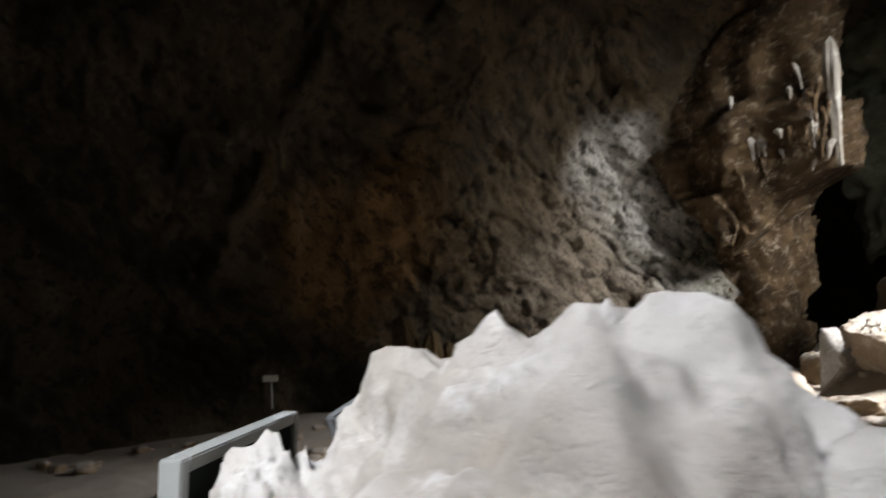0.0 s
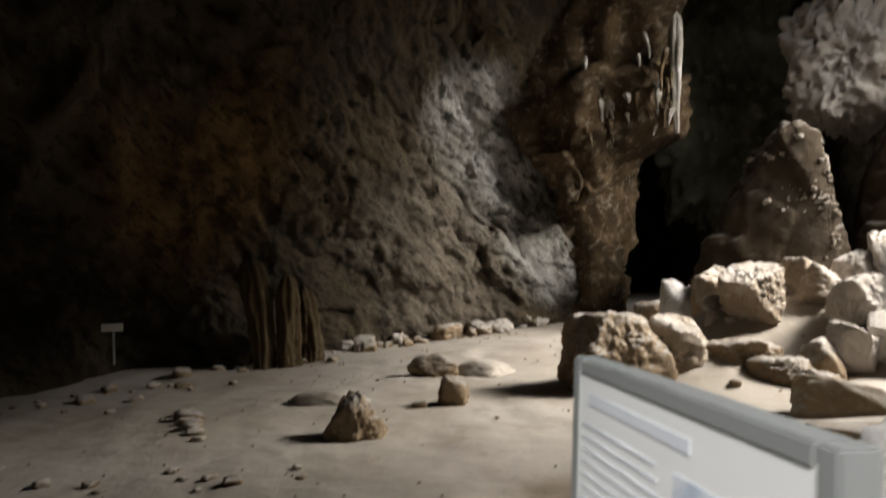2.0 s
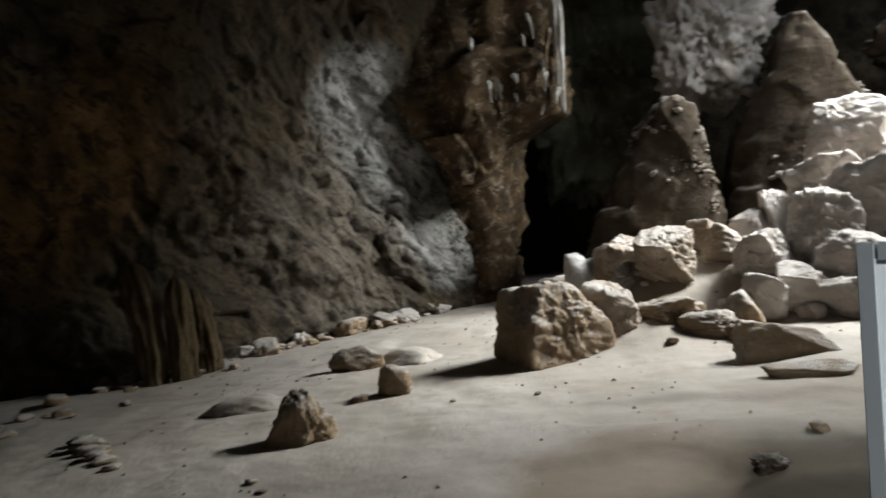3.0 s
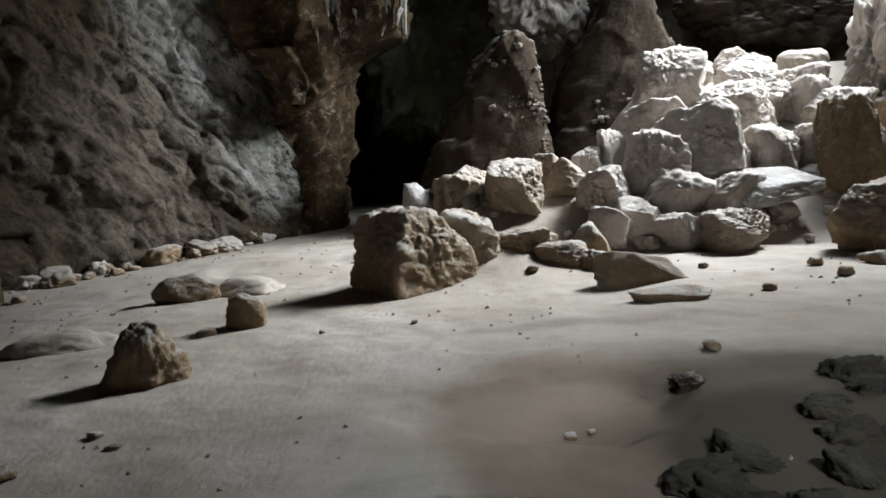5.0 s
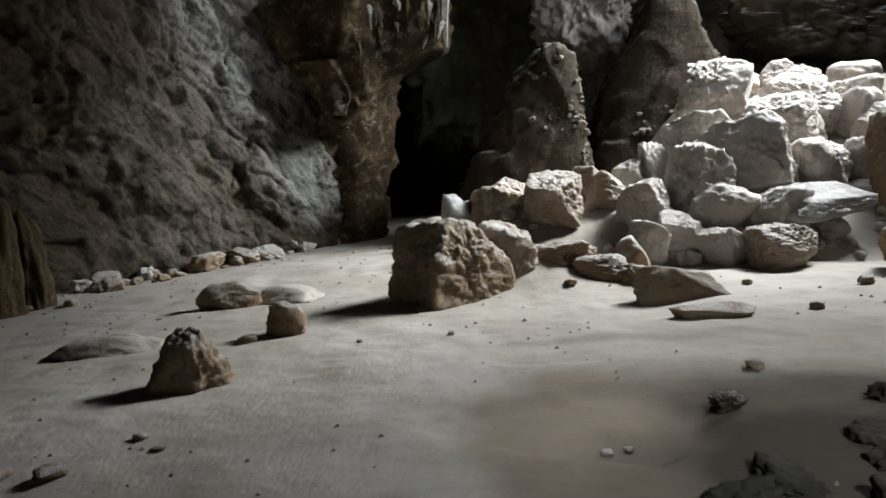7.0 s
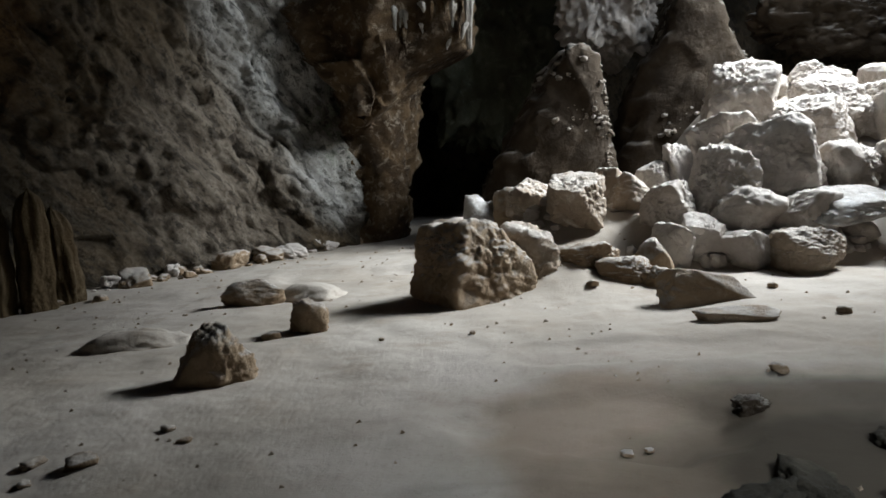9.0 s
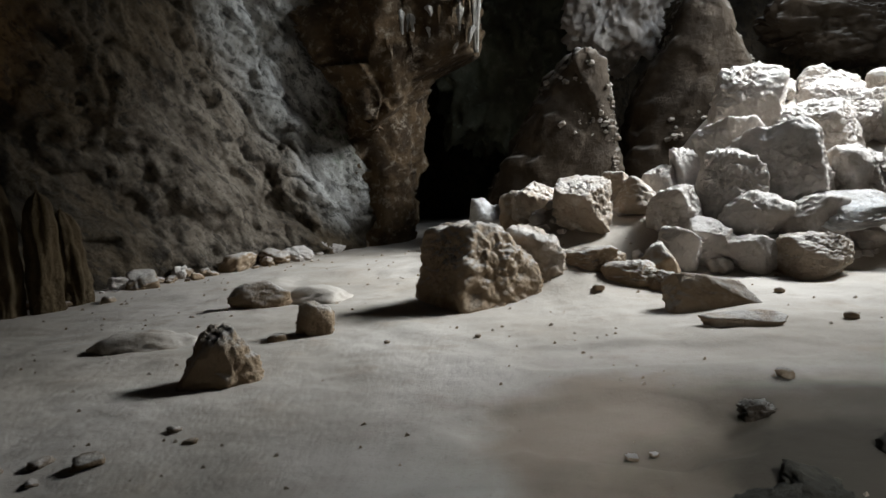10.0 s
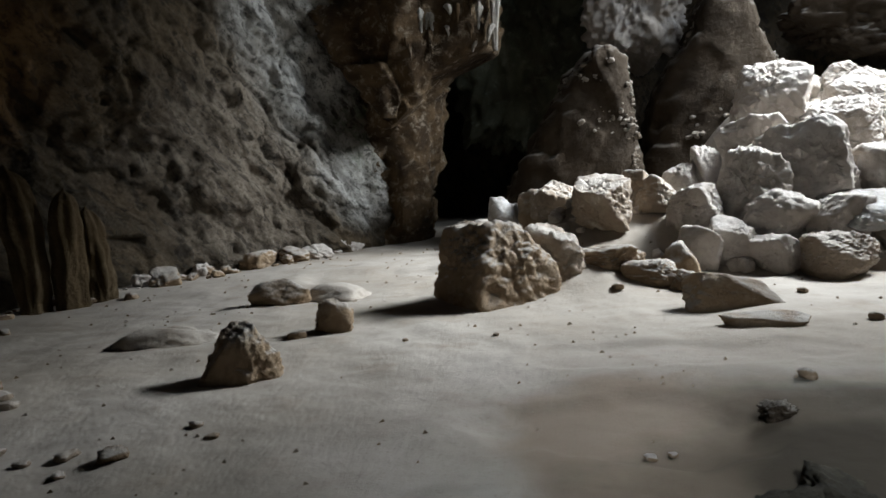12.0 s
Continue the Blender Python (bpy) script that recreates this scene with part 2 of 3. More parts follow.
# ---- cave walls and roof ----
def cave_wall(name, plan, height, material, label, inward, step=0.065, lean=None, rough=1.0, vstep=0.065, base=-0.5):
    line = catmull(plan, step)
    rows = int(height / vstep)
    verts, count = [], len(line)
    for i, p in enumerate(line):
        a, b = line[max(0, i - 9)], line[min(count - 1, i + 9)]
        t = (b - a).normalized()
        nx, ny = (-t.y, t.x) if inward > 0 else (t.y, -t.x)
        s = i * step
        for j in range(rows + 1):
            z = base + j * vstep
            u, v = (s - z) * 0.707, (s + z) * 0.707
            d = 1.1 * fbm(p.x * 0.16, p.y * 0.16, z * 0.16, 2)
            d += 0.55 * fbm(u * 0.22, v * 0.6, 5.0, 3)
            d += 0.06 * (0.35 - ridged(u * 0.5, v * 1.05, 9.0))
            d += 0.09 * fbm(u * 0.9, v * 2.0, 3.0, 3)
            wu, wv = u + 0.55 * fbm(u * 0.9, v * 0.9, 11.0, 2), v + 0.35 * fbm(u * 0.9, v * 0.9, 17.0, 2)
            dist, seat = noise.voronoi(Vector((wu * 0.65, wv * 1.7, s * 0.1)))
            amp = 0.4 + 1.0 * clamp01(0.5 + fbm(s * 0.3, z * 0.3, 2.0))
            d += amp * (0.20 * (noise.cell(seat[0] * 7.3) - 0.5) + 0.035 * (smooth(dist[1] - dist[0], 0.0, 0.22) - 0.8))
            dist, seat = noise.voronoi(Vector((wu * 2.2, wv * 3.6, 4.0)))
            d += amp * (0.11 * (noise.cell(seat[0] * 9.1) - 0.5) + 0.03 * (smooth(dist[1] - dist[0], 0.0, 0.25) - 0.8))
            d += 0.07 * fbm(u * 3.2, v * 4.6, 6.0, 3) - 0.12 * max(0.0, fbm(u * 1.6, v * 2.8, 21.0, 3) - 0.25)
            d += 0.35 * smooth(z, 2.0, 0.3) * (noise.cell(Vector((s * 0.9, z * 1.2, 3.0))) - 0.4) * smooth(fbm(s * 0.5, z, 8.0, 2), -0.2, 0.3)
            d *= 0.85 * rough * (0.35 + 0.65 * smooth(z, -0.3, 1.6))
            d += 0.22 * rough * smooth(z, 1.1, 0.0) * (0.6 + fbm(s * 1.6, z * 1.6, 4.0))
            if lean:
                d += lean(s, z, p)
            verts.append((p.x + nx * d, p.y + ny * d, z + 0.10 * rough * fbm(s * 0.9, z * 0.9, 8.0)))
    h = rows + 1
    faces = [(i * h + j, (i + 1) * h + j, (i + 1) * h + j + 1, i * h + j + 1) for i in range(count - 1) for j in range(rows)]
    return tagged(mesh_object(name, verts, faces, material), label, "cave wall", kind="structure")


def left_lean(s, z, p):
    over = 3.2 * smooth(z, 5.5, 12.5) ** 1.3
    belly = 0.5 * smooth(p.y, 8, 11) * (1 - smooth(p.y, 13, 16)) * smooth(z, 2.0, 5.0)
    low = 1.1 * smooth(p.y, 7.6, 6.0) * smooth(z, 1.2, 3.6)
    back = -0.04 * max(0.0, z) * smooth(p.y, 10.5, 14.0) * (1 - smooth(z, 4.0, 9.0))
    rib = 0.75 * math.exp(-((p.y - 5.3 - 0.5 * (z - 3.8)) / 0.3) ** 2) * smooth(z, 2.6, 4.2) * (0.7 + 0.6 * fbm(z * 0.8, 1.0, 2.0))
    rib += 0.55 * math.exp(-((p.y - 7.15) / 0.35) ** 2) * smooth(z, 2.2, 3.4) * (1 - smooth(z, 4.8, 6.4))
    rib += 0.7 * math.exp(-((p.y - 9.3) / 0.4) ** 2 - ((z - 7.4) / 0.4) ** 2)
    cave = -1.2 * math.exp(-((p.y - 7.6) / 0.9) ** 2) * (1 - smooth(z, 0.6, 1.3))
    return over + belly + low + back + rib + cave


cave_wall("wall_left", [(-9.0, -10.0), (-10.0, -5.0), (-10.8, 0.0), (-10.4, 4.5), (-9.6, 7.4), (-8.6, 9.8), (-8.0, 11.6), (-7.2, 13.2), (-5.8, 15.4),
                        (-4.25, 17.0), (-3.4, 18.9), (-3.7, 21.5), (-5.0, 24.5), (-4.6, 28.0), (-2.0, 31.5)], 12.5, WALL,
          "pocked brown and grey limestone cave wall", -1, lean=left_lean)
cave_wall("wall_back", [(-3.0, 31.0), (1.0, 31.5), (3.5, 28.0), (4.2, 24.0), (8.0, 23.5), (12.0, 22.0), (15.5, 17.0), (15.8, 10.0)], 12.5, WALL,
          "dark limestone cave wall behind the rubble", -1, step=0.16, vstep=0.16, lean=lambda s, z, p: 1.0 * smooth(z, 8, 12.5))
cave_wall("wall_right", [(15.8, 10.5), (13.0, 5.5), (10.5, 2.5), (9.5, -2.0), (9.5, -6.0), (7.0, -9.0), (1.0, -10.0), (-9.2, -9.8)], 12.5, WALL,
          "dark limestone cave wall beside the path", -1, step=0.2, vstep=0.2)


def roof():
    def hole(x, y):
        a = math.hypot((x - 11.6) / 4.6, (y - 15.8) / 4.2)
        b = math.hypot((x - 5.2) / 2.2, (y + 7.4) / 2.0)
        return min(a, b) + 0.18 * fbm(x * 0.7, y * 0.7, 0.4) < 1
    nx, ny, st = 110, 150, 0.3
    verts = []
    for j in range(ny):
        for i in range(nx):
            x, y = -16 + st * i, -11.5 + st * j
            z = 11.2 + 1.2 * fbm(x * 0.13, y * 0.13, 6.0) + 0.5 * fbm(x * 0.6, y * 0.6, 1.0) - 0.4 * ridged(x * 1.3, y * 1.3, 2)
            verts.append((x, y, z))
    faces = []
    for j in range(ny - 1):
        for i in range(nx - 1):
            if not hole(-16 + st * (i + 0.5), -11.5 + st * (j + 0.5)):
                faces.append((j * nx + i, (j + 1) * nx + i, (j + 1) * nx + i + 1, j * nx + i + 1))
    return tagged(mesh_object("ceiling", verts, faces, WALL), "rough limestone cave roof with daylight openings", "cave roof", kind="structure")


roof()


# ---- rocks ----
def rock_mesh(name, dims, seed, material, sub=4, cuts=14, rough=0.07, taper=0.0, lean=(0.0, 0.0), boxy=False, edge=18, relief=1.0):
    """A broken block: a ball cut by random planes, then roughened. Its base is at z = 0."""
    rng = random.Random(seed)
    planes = []
    for _ in range(cuts):
        v = Vector((rng.gauss(0, 1), rng.gauss(0, 1), rng.gauss(0, 0.9))).normalized()
        planes.append((v, rng.uniform(0.5, 0.8)))
    for axis in range(3):
        for sign in (-1, 1):
            v = Vector((0, 0, 0))
            v[axis] = sign
            v = (v + Vector((rng.uniform(-0.25, 0.25), rng.uniform(-0.25, 0.25), rng.uniform(-0.25, 0.25))) * (0.4 if boxy else 1)).normalized()
            planes.append((v, 0.62 if boxy else rng.uniform(0.58, 0.72)))
    bm = bmesh.new()
    bmesh.ops.create_icosphere(bm, subdivisions=sub, radius=1.0)
    off = Vector((seed * 3.17 % 50, seed * 1.73 % 50, seed * 2.31 % 50))
    for v in bm.verts:
        d = v.co.normalized()
        total = 1.0
        for n, h in planes:
            k = d.dot(n)
            if k > 0.05:
                total += (k / h) ** edge
        r = total ** (-1 / edge)
        r += rough * (0.8 * noise.fractal(d * 1.6 + off, 0.9, 2, 3) + 0.9 * noise.fractal(d * 5 + off, 0.8, 2, 3) + 0.5 * noise.fractal(d * 11 + off, 0.7, 2, 2) - 0.6 * abs(noise.noise(d * 3.2 + off)))
        p = d * r
        k = 1 - taper * (p.z * 0.5 + 0.5)
        q = p.z / 1.3 + 0.5
        v.co = (p.x * k * dims[0] / 1.35 + lean[0] * q, p.y * k * dims[1] / 1.35 + lean[1] * q, p.z * dims[2] / 1.3)
        if max(dims) > 2.5:
            c = v.co + off
            dist, seat = noise.voronoi(Vector((c.x * 1.1, c.y * 1.1, c.z * 0.9)) + 0.5 * noise.noise_vector(c * 0.8))
            v.co += relief * d * (0.30 * noise.fractal(c * 0.7, 0.9, 2, 4) + 0.34 * (noise.cell(seat[0] * 5.7) - 0.5) + 0.10 * noise.fractal(c * 2.8, 0.8, 2, 2))
    low = [min(v.co[a] for v in bm.verts) for a in range(3)]
    high = [max(v.co[a] for v in bm.verts) for a in range(3)]
    for v in bm.verts:
        v.co = ((v.co.x - (low[0] + high[0]) / 2) * dims[0] / (high[0] - low[0]), (v.co.y - (low[1] + high[1]) / 2) * dims[1] / (high[1] - low[1]),
                (v.co.z - low[2]) * dims[2] / (high[2] - low[2]))
    for f in bm.faces:
        f.smooth = True
    me = bpy.data.meshes.new(name)
    bm.to_mesh(me)
    bm.free()
    me.materials.append(material)
    return me


def rock(name, x, y, dims, seed, material, label, turn=(0, 0, 0), sink=0.3, z=None, group="", category="rock", **shape):
    ob = new(name, rock_mesh(name, dims, seed, material, **shape))
    base = ground_z(x, y) if z is None else z
    ob.matrix_world = pose(x, y, base - sink * dims[2], *turn)
    return tagged(ob, label, category, group)


# large boulder in the middle of the chamber and the smaller rocks beside it
rock("boulder", 0.62, 8.5, (1.55, 1.35, 1.38), 29, ROCK_BROWN, "large dusty brown limestone boulder with a pale top", (-3, 4, 38), 0.2, sub=6, cuts=5, rough=0.055, taper=0.22, boxy=True, edge=30)
rock("low_rock", 1.3, 9.15, (1.3, 1.2, 1.15), 15, ROCK_TAN, "dusty rock half buried behind the large boulder", (0, 12, 20), 0.42, sub=5, cuts=8, rough=0.07, taper=0.35)
rock("pointed_rock", -1.68, 5.0, (0.84, 0.58, 0.8), 5, ROCK_BROWN, "small pointed brown rock standing in the sand", (0, 0, 15), sub=5, taper=0.75)
rock("jagged_rock", -1.36, 6.95, (0.55, 0.42, 0.6), 8, ROCK_BROWN, "small jagged brown rock in the sand", sub=4, taper=0.4, rough=0.12)
rock("jagged_rock", -1.72, 6.6, (0.24, 0.2, 0.14), 9, ROCK_BROWN, "little brown stone beside a jagged rock", sub=3)
rock("low_rock", -2.9, 9.0, (1.0, 0.55, 0.6), 12, ROCK_BROWN, "low brown rock half buried in sand", sub=4, taper=0.3)
rock("low_rock", -2.2, 9.5, (1.3, 0.9, 0.42), 13, SAND, "low sandy hump beside a brown rock", sub=4, taper=0.5)
rock("low_rock", -3.35, 6.5, (1.5, 0.9, 0.5), 14, SAND, "flat brown rock almost covered by sand", (0, 0, 10), 0.62, sub=4, taper=0.5)
rock("slab_rock", 3.6, 7.65, (1.3, 0.6, 0.58), 31, ROCK_BROWN, "angular brown rock slab lying on the sand", (0, 4, 6), sub=5, cuts=9, taper=0.7, rough=0.035, edge=45, lean=(-0.25, 0.0))
rock("slab_rock", 3.62, 6.55, (0.95, 0.42, 0.17), 32, ROCK_BROWN, "thin flat rock slab lying on the sand", sub=4, cuts=5, rough=0.04)
for x, y, sx, sz, seed in ((2.2, 9.25, 1.0, 0.5, 33), (2.85, 8.95, 0.9, 0.52, 53), (3.3, 8.75, 0.5, 0.42, 54), (2.55, 9.6, 0.7, 0.55, 55)):
    rock("ledge_stone", x, y, (sx, 0.55, sz), seed, ROCK_BROWN, "low brown stone at the foot of the rubble", (0, 0, seed % 20 - 30), 0.35, group="stones at the rubble foot", sub=5, cuts=8, rough=0.09)
# daylight on this slab is partly carried by the white material
rock("tilted_slab", 6.62, 10.5, (1.7, 1.3, 0.35), 39, ROCK_WHITE, "pale tilted slab in the daylight on the rubble", (18, -6, 20), 0.1, z=1.0, sub=5, cuts=8, rough=0.05, edge=40)
rock("ledge_rock", 3.35, 9.35, (0.62, 0.5, 0.85), 34, ROCK_BROWN, "upright brown rock at the foot of the rubble", sub=4, taper=0.4)
rock("horned_stone", 2.78, 3.83, (0.27, 0.18, 0.19), 35, ROCK_OUTCROP, "small dark horned stone lying on the sand", sub=4, rough=0.2)
# white stands for the sunlit spot on this rock
rock("lit_rock", 0.62, 15.0, (1.3, 0.7, 1.75), 36, ROCK_WHITE, "bright white rock in the daylight at the back of the chamber", sub=4, taper=0.4)
for x, y, s, seed in ((-0.35, 16.2, 1.25, 37), (1.35, 14.8, 1.2, 38)):
    rock("back_rock", x, y, (s, s * 0.8, s * 0.9), seed, ROCK_BROWN, "brown rock at the back of the chamber", sub=4)

# the bank beside the path and the white boulders on it
rock("white_boulder", 4.68, 0.42, (2.15, 1.5, 2.03), 52, ROCK_WHITE, "large white weathered limestone boulder beside the path", (0, -10, 0), 0.0, z=0.15, sub=6, cuts=9, rough=0.075, taper=0.1, boxy=True, edge=9)
rock("white_boulder", 3.55, 0.2, (0.7, 0.6, 1.48), 46, ROCK_WHITE, "smaller white limestone boulder leaning on the large one", (0, 0, 0), 0.0, z=0.35, sub=5, cuts=12, rough=0.09, taper=0.2, edge=9)
rock("bank_rock", 5.5, 2.1, (1.5, 1.2, 1.85), 50, ROCK_BROWN, "brown rough rock behind the white boulder", (0, 0, 30), 0.0, z=0.15, sub=5, cuts=12, rough=0.1)
# dark bank stones; the shade they lie in is partly in their colour
for k in range(48):
    rng = random.Random(900 + k)
    x = 2.3 + 2.4 * rng.random()
    y = 1.7 + (0.75 + 0.85 * (x - 2.3)) * rng.random()
    d = 0.1 + 0.3 * rng.random() ** 2
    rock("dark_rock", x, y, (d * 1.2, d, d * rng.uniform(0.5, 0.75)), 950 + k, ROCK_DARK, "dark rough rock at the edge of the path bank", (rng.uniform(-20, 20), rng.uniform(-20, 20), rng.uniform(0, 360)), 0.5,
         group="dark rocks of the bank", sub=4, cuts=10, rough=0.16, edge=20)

# rubble slope: the large blocks
MAIN_BLOCKS = ((6.26, 14.17, 1.68, 1.46), (5.54, 12.63, 1.5, 1.13), (4.49, 12.07, 0.62, 0.97), (5.97, 11.4, 1.86, 1.49), (7.07, 12.95, 1.85, 1.25),
               (7.21, 11.75, 1.04, 0.93), (4.96, 11.09, 1.33, 1.28), (4.95, 10.5, 1.1, 0.85), (6.0, 10.35, 1.0, 0.8), (4.06, 10.92, 1.17, 0.77), (3.67, 9.89, 0.77, 0.69),
               (4.97, 9.72, 0.79, 0.61), (4.36, 10.06, 0.85, 0.71), (3.98, 11.93, 0.75, 0.65), (6.74, 13.67, 1.01, 0.8), (7.94, 14.15, 1.37, 1.02))
SIDE_BLOCKS = ((9.18, 12.85, 1.38, 1.0), (8.79, 13.43, 0.97, 1.03), (8.16, 13.7, 1.34, 0.91), (7.34, 11.76, 1.16, 0.86), (7.96, 11.71, 0.92, 0.81),
               (11.13, 14.68, 2.35, 2.42), (8.3, 14.9, 1.4, 0.9), (9.2, 14.2, 1.2, 0.9), (8.6, 15.9, 1.2, 0.7), (9.7, 15.4, 1.1, 0.8), (7.4, 15.6, 1.0, 0.6))
LOW_BLOCKS = ((1.5, 13.2, 1.25, 0.85), (2.41, 11.22, 1.23, 0.85), (3.3, 11.56, 0.88, 0.62), (3.04, 11.86, 0.72, 0.53), (2.1, 11.95, 0.6, 0.53), (5.74, 9.49, 1.23, 0.67))
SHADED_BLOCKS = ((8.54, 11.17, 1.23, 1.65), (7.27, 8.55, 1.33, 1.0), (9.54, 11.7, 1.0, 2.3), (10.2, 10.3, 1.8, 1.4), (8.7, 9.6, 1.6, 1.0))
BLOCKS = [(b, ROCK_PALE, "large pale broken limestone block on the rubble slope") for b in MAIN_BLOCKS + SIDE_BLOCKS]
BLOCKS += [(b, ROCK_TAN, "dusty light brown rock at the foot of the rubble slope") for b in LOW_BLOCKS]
# brown blocks at the edge; their standing in shade is also put into this colour
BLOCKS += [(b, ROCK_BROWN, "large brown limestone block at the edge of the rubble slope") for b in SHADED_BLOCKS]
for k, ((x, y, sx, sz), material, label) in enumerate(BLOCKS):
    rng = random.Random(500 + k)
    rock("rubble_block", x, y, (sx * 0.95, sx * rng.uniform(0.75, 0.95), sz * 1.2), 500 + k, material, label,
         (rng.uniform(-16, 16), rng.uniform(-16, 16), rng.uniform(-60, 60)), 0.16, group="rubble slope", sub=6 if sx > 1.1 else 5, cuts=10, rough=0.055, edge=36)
for k in range(290):
    rng = random.Random(1000 + k)
    y = 9.6 + 7.0 * rng.random()
    x = 1.2 + 10.0 * rng.random() ** (1.0 if y > 10.5 else 0.8) + 0.03 * y
    s = rng.uniform(0.1, 0.3) if k % 4 or x < 4.0 else rng.uniform(0.35, 0.65)
    rock("rubble_stone", x, y, (s * rng.uniform(0.9, 1.4), s * rng.uniform(0.8, 1.1), s * rng.uniform(0.6, 1.0)), 2000 + k, ROCK_PALE,
         "pale broken stone lying on the rubble slope", (rng.uniform(-25, 25), rng.uniform(-25, 25), rng.uniform(0, 360)), 0.25, group="rubble slope", sub=4 if s > 0.39 else 3, cuts=12, rough=0.05, edge=40)

# outcrops and hanging rock behind
def tower(name, y, depth, profile, seed, material, label, category, rough=0.16):
    """A tapering rock body; profile holds (height, left, right) of its front from foot to top."""
    rows, around = 90, 96
    verts, faces = [], []
    z0, z1 = profile[0][0], profile[-1][0]
    for j in range(rows + 1):
        z = z0 + (z1 - z0) * j / rows
        for (za, la, ra), (zb, lb, rb) in zip(profile, profile[1:]):
            if za <= z <= zb + 1e-6:
                f = (z - za) / (zb - za)
                left, right = la + (lb - la) * f, ra + (rb - ra) * f
                break
        cx, rx = (left + right) / 2, (right - left) / 2
        for i in range(around):
            a = 2 * math.pi * i / around
            ca, sa = math.cos(a), math.sin(a)
            k = (abs(ca) ** 4.5 + abs(sa) ** 4.5) ** (-1 / 4.5)
            x, yy = cx + rx * k * ca, y + 0.5 * depth + depth / 2 * k * sa * (1 if sa < 0 else 1 - 0.4 * j / rows) - 0.06 * depth * j / rows
            dist, seat = noise.voronoi(Vector((x * 0.8 + seed, yy * 0.8, z * 0.55)))
            edge = smooth(abs(ca), 0.45, 0.9) + smooth(j / rows, 0.8, 1.0)
            d = rough * (1.3 * fbm(x * 0.6, yy * 0.6, z * 0.5 + seed, 3) + 0.9 * (noise.cell(seat[0] * 5.1) - 0.5) + (0.2 + 0.5 * edge) * fbm(x * 2.4, yy * 2.4, z * 2.4 + seed, 4))
            verts.append((x + d * ca * 1.2, yy + d * sa, z + 0.5 * d * (edge > 0.3)))
    for j in range(rows):
        for i in range(around):
            m = (i + 1) % around
            faces.append((j * around + i, j * around + m, (j + 1) * around + m, (j + 1) * around + i))
    faces.append(tuple(rows * around + i for i in range(around)))
    return tagged(mesh_object(name, verts, faces, material), label, category)


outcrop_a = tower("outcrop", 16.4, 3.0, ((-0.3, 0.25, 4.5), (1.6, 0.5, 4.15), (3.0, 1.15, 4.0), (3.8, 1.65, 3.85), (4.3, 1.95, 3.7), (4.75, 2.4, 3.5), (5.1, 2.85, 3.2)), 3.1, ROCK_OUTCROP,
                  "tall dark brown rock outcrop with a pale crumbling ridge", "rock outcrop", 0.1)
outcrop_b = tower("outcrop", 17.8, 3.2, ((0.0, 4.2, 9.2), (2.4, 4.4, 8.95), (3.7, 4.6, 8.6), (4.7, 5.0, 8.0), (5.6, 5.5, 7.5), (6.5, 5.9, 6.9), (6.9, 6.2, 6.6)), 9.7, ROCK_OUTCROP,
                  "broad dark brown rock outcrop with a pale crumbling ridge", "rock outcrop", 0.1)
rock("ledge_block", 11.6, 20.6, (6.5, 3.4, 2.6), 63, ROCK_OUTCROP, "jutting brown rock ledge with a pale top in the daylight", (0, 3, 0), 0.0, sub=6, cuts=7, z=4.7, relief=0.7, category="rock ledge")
tower("rock_pier", 18.5, 3.0, ((-0.2, -5.4, -2.2), (0.8, -5.4, -2.1), (2.4, -5.3, -1.9), (3.8, -5.3, -1.65), (5.0, -5.5, -1.3), (7.5, -6.5, -0.6)), 2.3, HANG,
      "brown rock pier at the corner of the dark recess", "rock pier", 0.18)
tower("hanging_rock", 17.0, 3.2, ((3.6, -3.0, -2.4), (4.3, -3.5, -1.6), (5.0, -4.1, -1.1), (5.5, -4.6, 0.15), (6.9, -6.0, 0.3), (11.0, -8.5, 0.8)), 5.5, HANG,
      "dark brown rock mass hanging over the mouth of the recess", "hanging rock", 0.34)
rock("upper_rock", 4.6, 21.0, (4.0, 2.4, 5.0), 66, ROCK_PALE, "pale fluted rock face above the outcrop", (0, 0, 0), 0.0, sub=6, rough=0.1, z=5.0, relief=0.6, category="rock outcrop")


# unseen rocks added under the roof to block light from left and near right
rock("shade_blocker", 4.3, 11.5, (3.2, 6.2, 5.6), 68, ROCK_DARK, "unseen dark rock added under the roof to shade the left side", (0, 0, 0), 0.0, sub=5, rough=0.12, cuts=8, taper=-0.3, z=6.0, category="hanging rock")
rock("shade_blocker", 8.1, 8.9, (4.2, 3.0, 6.4), 69, ROCK_DARK, "unseen dark rock added under the roof to shade the right foreground", (0, 0, -10), 0.0, sub=5, rough=0.12, cuts=8, taper=-0.3, z=5.1, category="hanging rock")
rock("recess_rock", 0.9, 24.5, (6.0, 2.6, 11.0), 67, DAMP, "dark rock face at the back of the recess", (0, 0, 0), 0.0, sub=6, rough=0.1, boxy=True, cuts=5, z=2.6, category="rock outcrop")


